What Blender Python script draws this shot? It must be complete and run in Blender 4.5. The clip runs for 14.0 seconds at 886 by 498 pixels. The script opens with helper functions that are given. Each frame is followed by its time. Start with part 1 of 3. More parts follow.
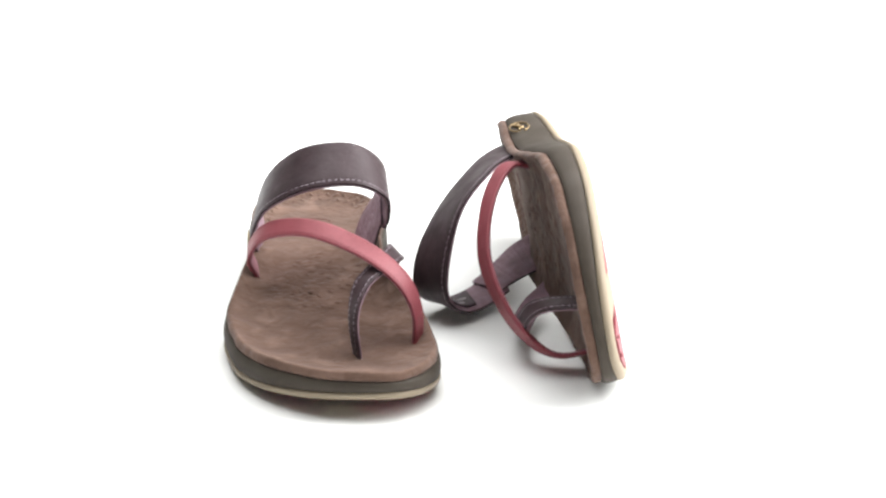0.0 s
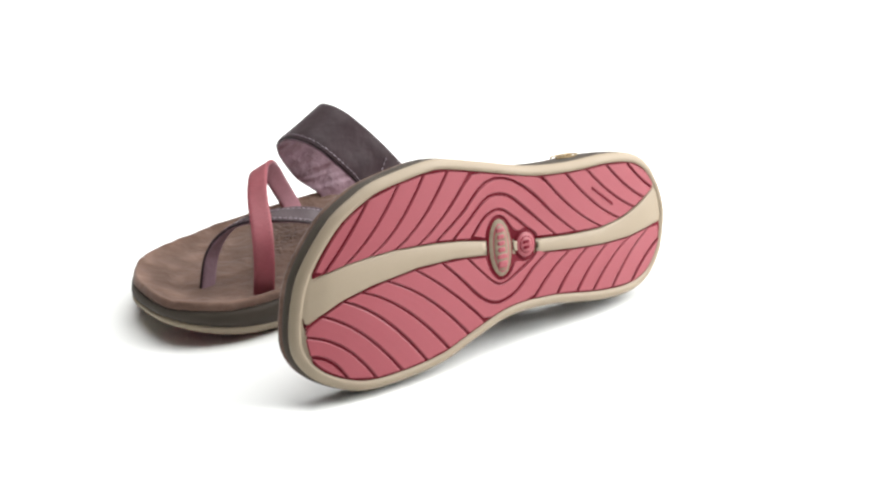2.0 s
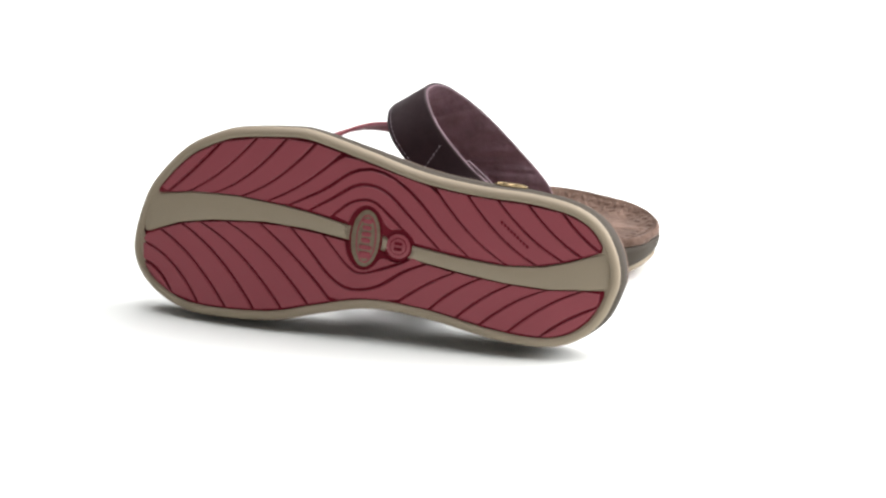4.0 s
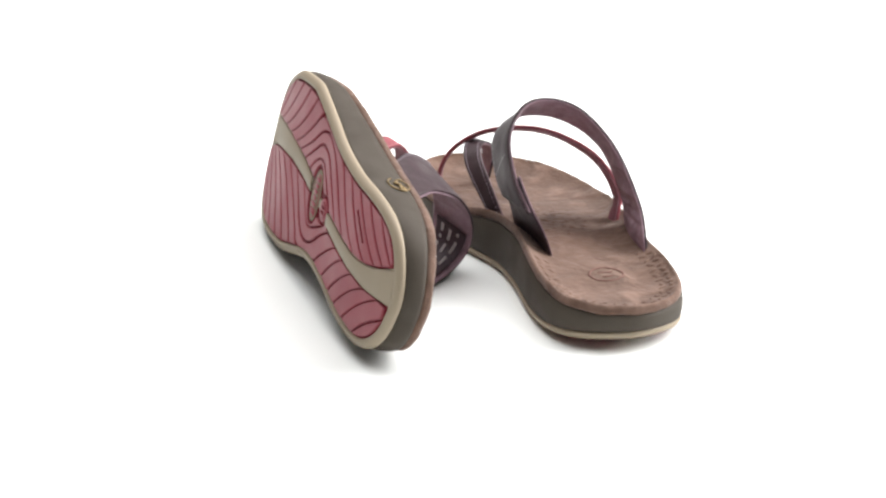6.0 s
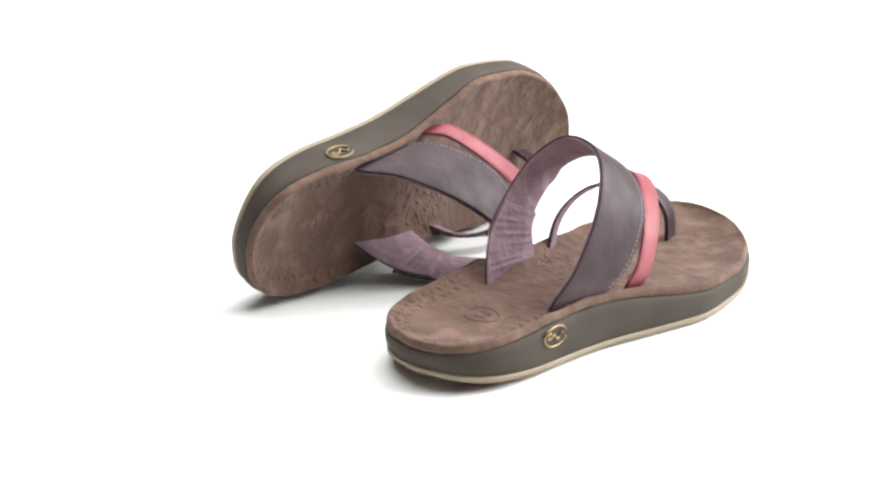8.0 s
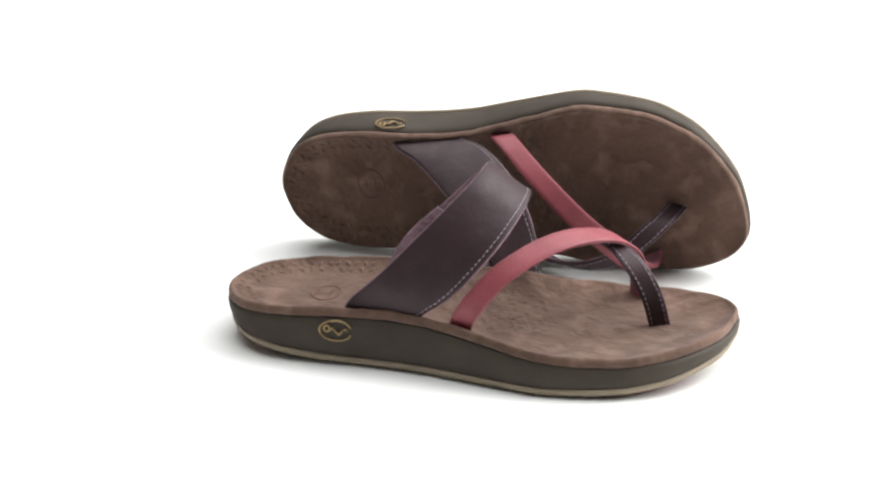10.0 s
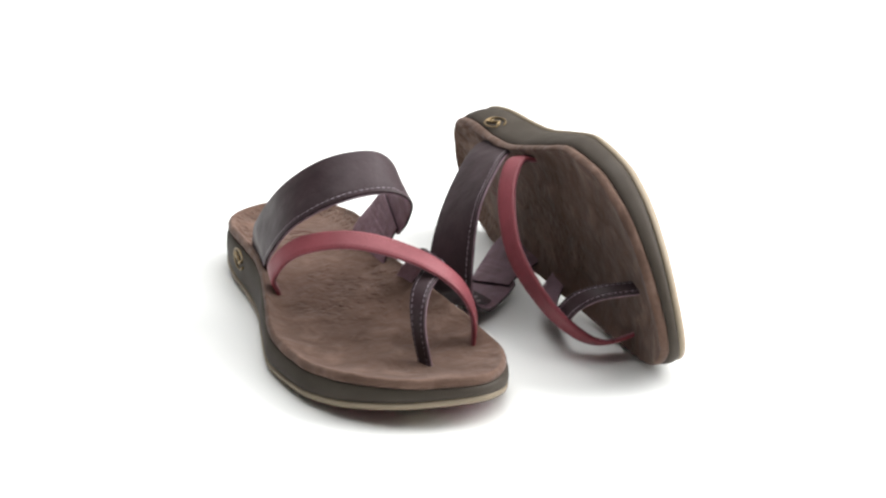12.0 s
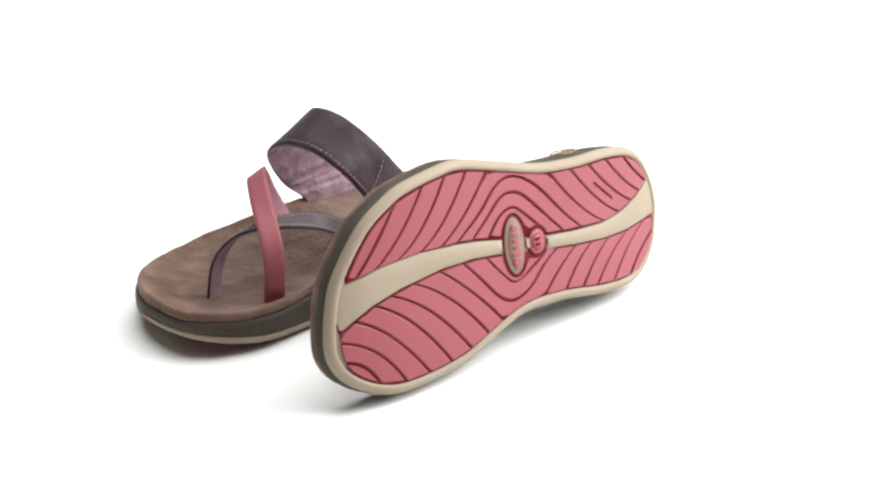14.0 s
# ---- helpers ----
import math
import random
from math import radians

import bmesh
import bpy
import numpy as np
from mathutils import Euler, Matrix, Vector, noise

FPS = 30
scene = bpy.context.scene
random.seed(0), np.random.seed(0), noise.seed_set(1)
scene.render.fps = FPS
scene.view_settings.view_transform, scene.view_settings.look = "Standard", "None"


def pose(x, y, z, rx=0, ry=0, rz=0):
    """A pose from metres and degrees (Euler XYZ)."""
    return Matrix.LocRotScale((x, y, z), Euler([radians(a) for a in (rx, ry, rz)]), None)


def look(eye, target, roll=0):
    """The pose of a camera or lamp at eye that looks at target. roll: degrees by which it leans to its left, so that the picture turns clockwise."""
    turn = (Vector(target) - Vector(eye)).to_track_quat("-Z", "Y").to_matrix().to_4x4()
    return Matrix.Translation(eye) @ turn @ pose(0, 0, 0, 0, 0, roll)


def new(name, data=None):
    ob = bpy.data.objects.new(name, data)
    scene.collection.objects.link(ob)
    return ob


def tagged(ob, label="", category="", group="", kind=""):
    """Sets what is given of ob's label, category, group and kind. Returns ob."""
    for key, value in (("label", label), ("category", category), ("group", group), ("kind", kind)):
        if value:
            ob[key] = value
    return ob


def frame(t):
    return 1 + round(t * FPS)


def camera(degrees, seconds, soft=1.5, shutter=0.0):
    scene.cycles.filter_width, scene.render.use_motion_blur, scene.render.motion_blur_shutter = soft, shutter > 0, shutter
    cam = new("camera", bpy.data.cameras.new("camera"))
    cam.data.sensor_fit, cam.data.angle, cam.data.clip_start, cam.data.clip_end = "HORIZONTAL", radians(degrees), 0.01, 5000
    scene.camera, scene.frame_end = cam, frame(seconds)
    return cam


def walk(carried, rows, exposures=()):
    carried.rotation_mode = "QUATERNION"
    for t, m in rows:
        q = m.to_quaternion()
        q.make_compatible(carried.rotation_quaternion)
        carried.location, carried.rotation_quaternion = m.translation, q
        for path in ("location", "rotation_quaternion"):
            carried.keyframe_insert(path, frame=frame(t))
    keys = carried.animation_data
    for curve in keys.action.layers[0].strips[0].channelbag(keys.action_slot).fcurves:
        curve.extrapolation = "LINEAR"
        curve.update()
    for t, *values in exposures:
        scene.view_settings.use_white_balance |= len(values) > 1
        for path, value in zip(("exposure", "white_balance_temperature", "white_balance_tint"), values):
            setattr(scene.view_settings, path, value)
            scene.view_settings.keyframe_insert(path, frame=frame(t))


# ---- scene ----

# ---- camera: stands still before the turning pair ----
EYE = Vector((0.0, -1.1562, 0.4697))
PITCH, YAW = radians(21.017), radians(0.194)
AIM = EYE + Vector((-math.sin(YAW) * math.cos(PITCH), math.cos(YAW) * math.cos(PITCH), -math.sin(PITCH)))
cam = camera(23.05, 14.0, soft=2.45)
walk(cam, [(0.0, look(EYE, AIM, 1.06)), (14.0, look(EYE, AIM, 1.06))], exposures=[(0.0, 0.4), (0.1, 0.22), (0.2, 0.09), (0.3, 0.02), (2.0, 0.0), (3.0, -0.1), (3.7, -0.1), (5.8, 0.14), (7.7, 0.16), (9.8, -0.08), (12.2, -0.10), (13.0, 0.0), (14.0, 0.02)])

# ---- light: a white studio tent and one large softbox ----
world = bpy.data.worlds.new("studio_tent")
scene.world = world
world.use_nodes = True
world.node_tree.nodes["Background"].inputs[0].default_value = (1.0, 1.0, 1.0, 1)
world.node_tree.nodes["Background"].inputs[1].default_value = 0.108


def softbox(name, eye, target, size, watts, tint=(1, 1, 1)):
    data = bpy.data.lights.new(name, "AREA")
    data.shape, data.size, data.energy, data.color = "DISK", size, watts, tint
    ob = new(name, data)
    ob.matrix_world = look(eye, target)
    return ob


softbox("key_softbox", (1.5, 0.3, 0.95), (0, 0, 0.03), 1.5, 65)
softbox("top_softbox", (0.1, 0.45, 1.7), (0, 0, 0.0), 2.4, 59)


# ---- materials ----
def material(name, base, rough=0.6, metal=0.0, grain=400.0, amount=0.25, bump=0.15, stain=18.0, stain_amount=0.2, sheen=0.0, spec=0.4, dark=0.6, fold=0.0):
    m = bpy.data.materials.new(name)
    m.use_nodes = True
    nt = m.node_tree
    b = nt.nodes["Principled BSDF"]
    co = nt.nodes.new("ShaderNodeTexCoord")
    n1, n2 = nt.nodes.new("ShaderNodeTexNoise"), nt.nodes.new("ShaderNodeTexNoise")
    n1.inputs["Scale"].default_value, n1.inputs["Detail"].default_value = grain, 4
    n2.inputs["Scale"].default_value, n2.inputs["Detail"].default_value = stain, 5
    nt.links.new(co.outputs["Object"], n1.inputs["Vector"])
    nt.links.new(co.outputs["Object"], n2.inputs["Vector"])
    low = tuple(c * dark for c in base)
    mix1, mix2 = nt.nodes.new("ShaderNodeMix"), nt.nodes.new("ShaderNodeMix")
    for mx in (mix1, mix2):
        mx.data_type = "RGBA"
    f1, f2 = nt.nodes.new("ShaderNodeMapRange"), nt.nodes.new("ShaderNodeMapRange")
    f1.inputs[1].default_value, f1.inputs[2].default_value, f1.inputs[4].default_value = 0.35, 0.7, amount
    f2.inputs[1].default_value, f2.inputs[2].default_value, f2.inputs[4].default_value = 0.4, 0.65, stain_amount
    nt.links.new(n1.outputs[0], f1.inputs[0])
    nt.links.new(n2.outputs[0], f2.inputs[0])
    mix1.inputs[6].default_value, mix1.inputs[7].default_value = (*base, 1), (*low, 1)
    nt.links.new(f1.outputs[0], mix1.inputs[0])
    nt.links.new(mix1.outputs[2], mix2.inputs[6])
    mix2.inputs[7].default_value = (*low, 1)
    nt.links.new(f2.outputs[0], mix2.inputs[0])
    nt.links.new(mix2.outputs[2], b.inputs["Base Color"])
    bp = nt.nodes.new("ShaderNodeBump")
    bp.inputs["Strength"].default_value, bp.inputs["Distance"].default_value = bump, 0.001
    nt.links.new(n1.outputs[0], bp.inputs["Height"])
    nt.links.new(bp.outputs[0], b.inputs["Normal"])
    if fold:
        bp2 = nt.nodes.new("ShaderNodeBump")
        bp2.inputs["Strength"].default_value, bp2.inputs["Distance"].default_value = fold, 0.004
        nt.links.new(n2.outputs[0], bp2.inputs["Height"])
        nt.links.new(bp.outputs[0], bp2.inputs["Normal"])
        nt.links.new(bp2.outputs[0], b.inputs["Normal"])
    ramp = nt.nodes.new("ShaderNodeMapRange")
    ramp.inputs[1].default_value, ramp.inputs[2].default_value = 0.3, 0.7
    ramp.inputs[3].default_value, ramp.inputs[4].default_value = max(rough - 0.1, 0.05), min(rough + 0.1, 1.0)
    nt.links.new(n2.outputs[0], ramp.inputs[0])
    nt.links.new(ramp.outputs[0], b.inputs["Roughness"])
    b.inputs["Roughness"].default_value, b.inputs["Metallic"].default_value = rough, metal
    b.inputs["Specular IOR Level"].default_value = spec
    b.inputs["Sheen Weight"].default_value = sheen
    b.inputs["Sheen Roughness"].default_value = 0.5
    return m


SUEDE = material("brown_suede", (0.1488, 0.0911, 0.0688), 0.95, grain=330, amount=0.35, bump=0.3, stain=30, stain_amount=0.7, sheen=0.12, spec=0.1, dark=0.55)


def press_pattern(m):
    """Leaf-like pressed cells round the heel and under the arch, and broad worn patches."""
    nt = m.node_tree
    link = nt.links.new
    b = nt.nodes["Principled BSDF"]
    co = nt.nodes["Texture Coordinate"]
    vor = nt.nodes.new("ShaderNodeTexVoronoi")
    vor.feature = "DISTANCE_TO_EDGE"
    vor.inputs["Scale"].default_value = 210
    warp = nt.nodes.new("ShaderNodeTexNoise")
    warp.inputs["Scale"].default_value = 160
    link(co.outputs["Object"], warp.inputs["Vector"])
    shift = nt.nodes.new("ShaderNodeVectorMath")
    shift.operation = "MULTIPLY_ADD"
    link(warp.outputs["Color"], shift.inputs[0])
    shift.inputs[1].default_value = (0.007, 0.007, 0.007)
    link(co.outputs["Object"], shift.inputs[2])
    squash = nt.nodes.new("ShaderNodeMapping")
    squash.inputs["Rotation"].default_value = (0, 0, 0.7)
    squash.inputs["Scale"].default_value = (1.0, 0.55, 1.0)
    link(shift.outputs[0], squash.inputs["Vector"])
    link(squash.outputs[0], vor.inputs["Vector"])
    xyz = nt.nodes.new("ShaderNodeSeparateXYZ")
    link(co.outputs["Object"], xyz.inputs[0])
    def calc(op, a, c=None, clamp=False):
        n = nt.nodes.new("ShaderNodeMath")
        n.operation, n.use_clamp = op, clamp
        for k, v in enumerate((a, c)):
            if v is None:
                continue
            if isinstance(v, (int, float)):
                n.inputs[k].default_value = v
            else:
                link(v, n.inputs[k])
        return n.outputs[0]
    u, v = xyz.outputs[0], xyz.outputs[1]
    def blob(cu, ru, rv):
        a = calc("POWER", calc("ABSOLUTE", calc("DIVIDE", calc("SUBTRACT", u, cu), ru)), 2)
        c = calc("POWER", calc("ABSOLUTE", calc("DIVIDE", v, rv)), 2)
        return calc("ADD", a, c)
    arch = calc("SUBTRACT", 1.4, blob(0.008, 0.030, 0.030), True)
    heel = calc("MULTIPLY", calc("SUBTRACT", blob(-0.075, 0.040, 0.026), 0.9, True), calc("LESS_THAN", u, -0.062))
    mask = calc("MAXIMUM", arch, calc("MULTIPLY", heel, 0.45))
    soft = nt.nodes.new("ShaderNodeTexNoise")
    soft.inputs["Scale"].default_value = 45
    link(co.outputs["Object"], soft.inputs["Vector"])
    mask = calc("MULTIPLY", mask, calc("MULTIPLY", calc("SUBTRACT", soft.outputs[0], 0.33, True), 4.0, True), True)
    line = calc("SUBTRACT", 1.0, calc("MULTIPLY", vor.outputs["Distance"], 3.2, True), True)
    amount = calc("MULTIPLY", line, mask)
    mix = nt.nodes.new("ShaderNodeMix")
    mix.data_type = "RGBA"
    old = b.inputs["Base Color"].links[0].from_socket
    link(calc("MULTIPLY", amount, 0.45), mix.inputs[0])
    link(old, mix.inputs[6])
    mix.inputs[7].default_value = (0.075, 0.045, 0.035, 1)
    # broad lighter rubbed patches
    rub = nt.nodes.new("ShaderNodeTexNoise")
    rub.inputs["Scale"].default_value, rub.inputs["Detail"].default_value, rub.inputs["Distortion"].default_value = 65, 4, 0.35
    link(co.outputs["Object"], rub.inputs["Vector"])
    mix2 = nt.nodes.new("ShaderNodeMix")
    mix2.data_type = "RGBA"
    link(calc("MULTIPLY", calc("MULTIPLY", calc("SUBTRACT", rub.outputs[0], 0.50, True), 3.5, True), 0.65), mix2.inputs[0])
    link(mix.outputs[2], mix2.inputs[6])
    mix2.inputs[7].default_value = (0.245, 0.157, 0.122, 1)
    link(mix2.outputs[2], b.inputs["Base Color"])
    bp = nt.nodes.new("ShaderNodeBump")
    bp.inputs["Strength"].default_value, bp.inputs["Distance"].default_value = 0.5, 0.0012
    link(calc("SUBTRACT", 1.0, amount), bp.inputs["Height"])
    link(b.inputs["Normal"].links[0].from_socket, bp.inputs["Normal"])
    bp2 = nt.nodes.new("ShaderNodeBump")
    bp2.inputs["Strength"].default_value, bp2.inputs["Distance"].default_value = 0.75, 0.004
    link(rub.outputs[0], bp2.inputs["Height"])
    link(bp.outputs[0], bp2.inputs["Normal"])
    link(bp2.outputs[0], b.inputs["Normal"])


press_pattern(SUEDE)
TAUPE = material("taupe_foam", (0.0576, 0.0459, 0.0351), 0.7, grain=900, amount=0.2, bump=0.08, stain=35, stain_amount=0.3, spec=0.25)
TAN = material("tan_rubber", (0.2860, 0.2306, 0.1628), 0.6, grain=700, amount=0.12, bump=0.05, stain=25, stain_amount=0.1, dark=0.8)
PINK = material("pink_rubber", (0.2684, 0.0510, 0.0660), 0.5, grain=900, amount=0.12, bump=0.06, stain=25, stain_amount=0.12, dark=0.8)
OLIVE = material("dull_tan_rubber", (0.19, 0.145, 0.095), 0.65, grain=900, amount=0.25, bump=0.1, stain=300, stain_amount=0.4)
# tread red made darker: the shade of the shallow grooves is in this colour
GROOVE = material("shaded_red_rubber", (0.1283, 0.0095, 0.0181), 0.6, grain=900, amount=0.1, bump=0.05, spec=0.08)
PLUM = material("plum_leather", (0.0396, 0.0202, 0.0246), 0.52, grain=500, amount=0.3, bump=0.12, stain=70, stain_amount=0.55, sheen=0.05, spec=0.27, fold=0.2)
MAUVE = material("mauve_lining", (0.2880, 0.1845, 0.2205), 0.65, grain=500, amount=0.3, bump=0.2, stain=85, stain_amount=0.6, fold=0.7)
RED = material("red_leather", (0.2700, 0.0594, 0.0738), 0.55, grain=500, amount=0.3, bump=0.12, stain=60, stain_amount=0.5, dark=0.66, fold=0.12)
ROSE = material("rose_lining", (0.3240, 0.1440, 0.1710), 0.7, grain=500, amount=0.3, bump=0.15, stain=50, stain_amount=0.3)
THREAD = material("lilac_thread", (0.36, 0.30, 0.34), 0.8, grain=3000, amount=0.3, bump=0.1)
MAROON = material("maroon_thread", (0.20, 0.045, 0.055), 0.8, grain=3000, amount=0.3, bump=0.1)
BRASS = material("antique_brass", (0.33, 0.24, 0.13), 0.45, metal=1.0, grain=1200, amount=0.4, bump=0.1, dark=0.4)
IMPRINT = material("imprint_maroon", (0.158, 0.078, 0.064), 0.95, grain=400, amount=0.3, bump=0.2)
LABEL = material("woven_label", (0.060, 0.036, 0.044), 0.6, grain=1500, amount=0.3, bump=0.2)
PALE = material("pale_print", (0.50, 0.46, 0.47), 0.7, grain=2000, amount=0.3, bump=0.1)
WHITE = material("white_sweep", (0.87, 0.88, 0.862), 0.75, grain=60, amount=0.04, bump=0.02, stain=2, stain_amount=0.05, spec=0.2, dark=0.94)


# ---- mesh helpers ----
def part(name, bm, mat, parent=None, label="", smooth=True):
    bmesh.ops.recalc_face_normals(bm, faces=bm.faces)
    me = bpy.data.meshes.new(name)
    bm.to_mesh(me)
    bm.free()
    me.materials.append(mat)
    if smooth:
        me.polygons.foreach_set("use_smooth", [True] * len(me.polygons))
    ob = new(name, me)
    ob.parent = parent
    if label:
        tagged(ob, label)
    return ob


def spline(points, n, closed=False):
    """Catmull-Rom through points, n samples, by even chord length."""
    p = np.array(points, float)
    k = len(p)
    ext = np.vstack([p[-1], p, p[0], p[1]]) if closed else np.vstack([2 * p[0] - p[1], p, 2 * p[-1] - p[-2]])
    fine = []
    for i in range(k if closed else k - 1):
        a, b, c, d = ext[i:i + 4]
        for s in np.linspace(0, 1, 24, endpoint=False):
            fine.append(0.5 * (2 * b + (c - a) * s + (2 * a - 5 * b + 4 * c - d) * s * s + (3 * b - a - 3 * c + d) * s ** 3))
    fine.append(p[0] if closed else p[-1])
    return resample(np.array(fine), n, closed)


def resample(fine, n, closed=False):
    acc = np.concatenate([[0], np.cumsum(np.linalg.norm(np.diff(fine, axis=0), axis=1))])
    at = np.linspace(0, acc[-1], n + 1 if closed else n)[:n]
    return np.stack([np.interp(at, acc, fine[:, i]) for i in range(fine.shape[1])], 1)


def skin(bm, rings, closed=True, cap_first=False, cap_last=False):
    """Quads between rings of points; rings of one length."""
    vs = [[bm.verts.new(p) for p in r] for r in rings]
    n = len(vs[0])
    for a, b in zip(vs, vs[1:]):
        for i in range(n if closed else n - 1):
            j = (i + 1) % n
            bm.faces.new((a[i], a[j], b[j], b[i]))
    if cap_first:
        bm.faces.new(vs[0])
    if cap_last:
        bm.faces.new(vs[-1])
    return vs


# ---- sandal shape: u runs to the toe, v to the outer side of the foot, w up ----
LAST = [(0.1380, -0.0230), (0.1328, 0.0002), (0.1239, 0.0156), (0.1095, 0.0315), (0.0948, 0.0405), (0.0800, 0.0462), (0.0501, 0.0505), (0.0350, 0.0501),
        (0.0046, 0.0433), (-0.0260, 0.0362), (-0.0564, 0.0333), (-0.0866, 0.0328), (-0.1098, 0.0292), (-0.1246, 0.0206), (-0.1340, 0.0058), (-0.1372, -0.0081),
        (-0.1350, -0.0190), (-0.1314, -0.0289), (-0.1250, -0.0376), (-0.1160, -0.0446), (-0.1036, -0.0486), (-0.0881, -0.0495), (-0.0660, -0.0476), (-0.0346, -0.0430), (-0.0032, -0.0425),
        (0.0244, -0.0495), (0.0489, -0.0568), (0.0813, -0.0602), (0.1040, -0.0592), (0.1246, -0.0504), (0.1359, -0.0376)]
RIM = spline(LAST, 132, closed=True)


def inset(d):
    t = np.roll(RIM, -1, 0) - np.roll(RIM, 1, 0)
    t /= np.linalg.norm(t, axis=1)[:, None]
    return RIM + d * np.stack([t[:, 1], -t[:, 0]], 1) * INWARD


INWARD = 1.0
if np.ptp(inset(0.003)[:, 0]) > np.ptp(RIM[:, 0]):
    INWARD = -1.0


def rocker(u):
    return 0.0100 * np.clip((u - 0.02) / 0.115, 0, 2) ** 3 + 0.0066 * np.clip((-0.05 - u) / 0.085, 0, 2) ** 2


TOP_U = [-0.136, -0.10, -0.06, -0.025, 0.01, 0.04, 0.08, 0.12, 0.137]
TOP_OUT = [0.0258, 0.0286, 0.0312, 0.0310, 0.0260, 0.0215, 0.0205, 0.0235, 0.0250]
TOP_IN = [0.0256, 0.0280, 0.0322, 0.0350, 0.0320, 0.0250, 0.0215, 0.0235, 0.0250]
FINE_U = np.linspace(-0.14, 0.14, 113)


def smoothed(values):
    raw = np.interp(FINE_U, TOP_U, values)
    k = np.hanning(17)
    return np.convolve(np.pad(raw, 8, mode="edge"), k / k.sum(), mode="valid")


FINE_OUT, FINE_IN = smoothed(TOP_OUT), smoothed(TOP_IN)


def lip(u, v):
    s = np.clip((v + 0.045) / 0.08, 0, 1)
    return np.interp(u, FINE_U, FINE_OUT) * s + np.interp(u, FINE_U, FINE_IN) * (1 - s)


def spine(ring):
    su = ring[:, 0] * 0.72
    return np.stack([su, np.interp(su, [-0.1, 0.0, 0.1], [-0.008, 0.0, -0.010])], 1)


def dish(u, v, rho):
    depth = np.interp(u, [-0.12, -0.08, -0.02, 0.04, 0.12], [0.0058, 0.0064, 0.0060, 0.0060, 0.0054])
    return lip(u, v) - depth * (1 - rho ** 5.0)


def bed_rows():
    """Rings of the footbed's upper surface, from the lip to the middle: plan and height."""
    base = flared(inset(0.0030), 1)
    sp = spine(base)
    rows = []
    for rho in (0.97, 0.93, 0.88, 0.82, 0.75, 0.67, 0.58, 0.48, 0.37, 0.25, 0.13, 0.05, 0.0):
        r = sp + (base - sp) * rho
        bumps = np.array([noise.noise((p[0] * 45, p[1] * 45, 3.1)) for p in r]) * 0.0014
        bumps += np.array([noise.noise((p[0] * 110, p[1] * 110, 8.4)) for p in r]) * 0.0008
        rows.append((r, dish(r[:, 0], r[:, 1], np.full(len(r), rho)) + bumps))
    return rows


def bed_height(u, v):
    """Height of the footbed's surface at a place on it."""
    at = np.vstack([r for r, _ in BED])
    h = np.concatenate([w for _, w in BED])
    d = np.hypot(at[:, 0] - u, at[:, 1] - v) + 1e-5
    k = np.argsort(d)[:6]
    return float((h[k] / d[k]).sum() / (1 / d[k]).sum())


def flared(ring, s):
    """The walls lean out at heel and toe towards the top (s from 0 to 1)."""
    r = ring.copy()
    r[:, 0] += s * (0.0010 * np.clip((r[:, 0] - 0.09) / 0.04, 0, 1) - 0.0036 * np.clip((-0.09 - r[:, 0]) / 0.04, 0, 1))
    return r


def ring3(ring, w, side):
    return [(p[0], side * p[1], h) for p, h in zip(ring, w)]


BED = bed_rows()


# bands of the outsole's pattern
def stripe(u, upper):
    if upper:
        return float(np.interp(u, [-0.127, -0.11, -0.095, -0.075, -0.05, -0.024, 0.012, 0.03, 0.048, 0.075, 0.10, 0.1243],
                               [0.0066, -0.0008, -0.0052, -0.0075, -0.0064, -0.0038, 0.002, 0.0053, 0.0074, 0.009, 0.0078, 0.0033]))
    return float(np.interp(u, [-0.13, -0.10, -0.075, -0.05, -0.0235, 0.012, 0.035, 0.06, 0.09, 0.11, 0.132],
                           [-0.014, -0.0173, -0.0169, -0.0146, -0.0114, -0.006, -0.0036, -0.0032, -0.0066, -0.0112, -0.0207]))


EDGE = inset(0.0056)


def edge(u, upper):
    mid = -0.009
    ring = EDGE[EDGE[:, 1] > mid] if upper else EDGE[EDGE[:, 1] <= mid]
    ring = ring[np.argsort(ring[:, 0])]
    return float(np.interp(u, ring[:, 0], ring[:, 1]))


def edge_run(u0, u1, upper, n=14):
    return [(u, edge(u, upper)) for u in np.linspace(u0, u1, n)]


def groove(u0, u1, upper, bow, n=14):
    a, b = np.array((u0, stripe(u0, upper))), np.array((u1, edge(u1, upper)))
    c = (a + b) / 2 + np.array((0, 2 * bow))
    return [tuple((1 - s) ** 2 * a + 2 * s * (1 - s) * c + s * s * b) for s in np.linspace(0, 1, n)]


def oval(cu, cv, a, b, d0, d1, n=14):
    return [(cu + a * math.cos(radians(d)), cv + b * math.sin(radians(d))) for d in np.linspace(d0, d1, n)]


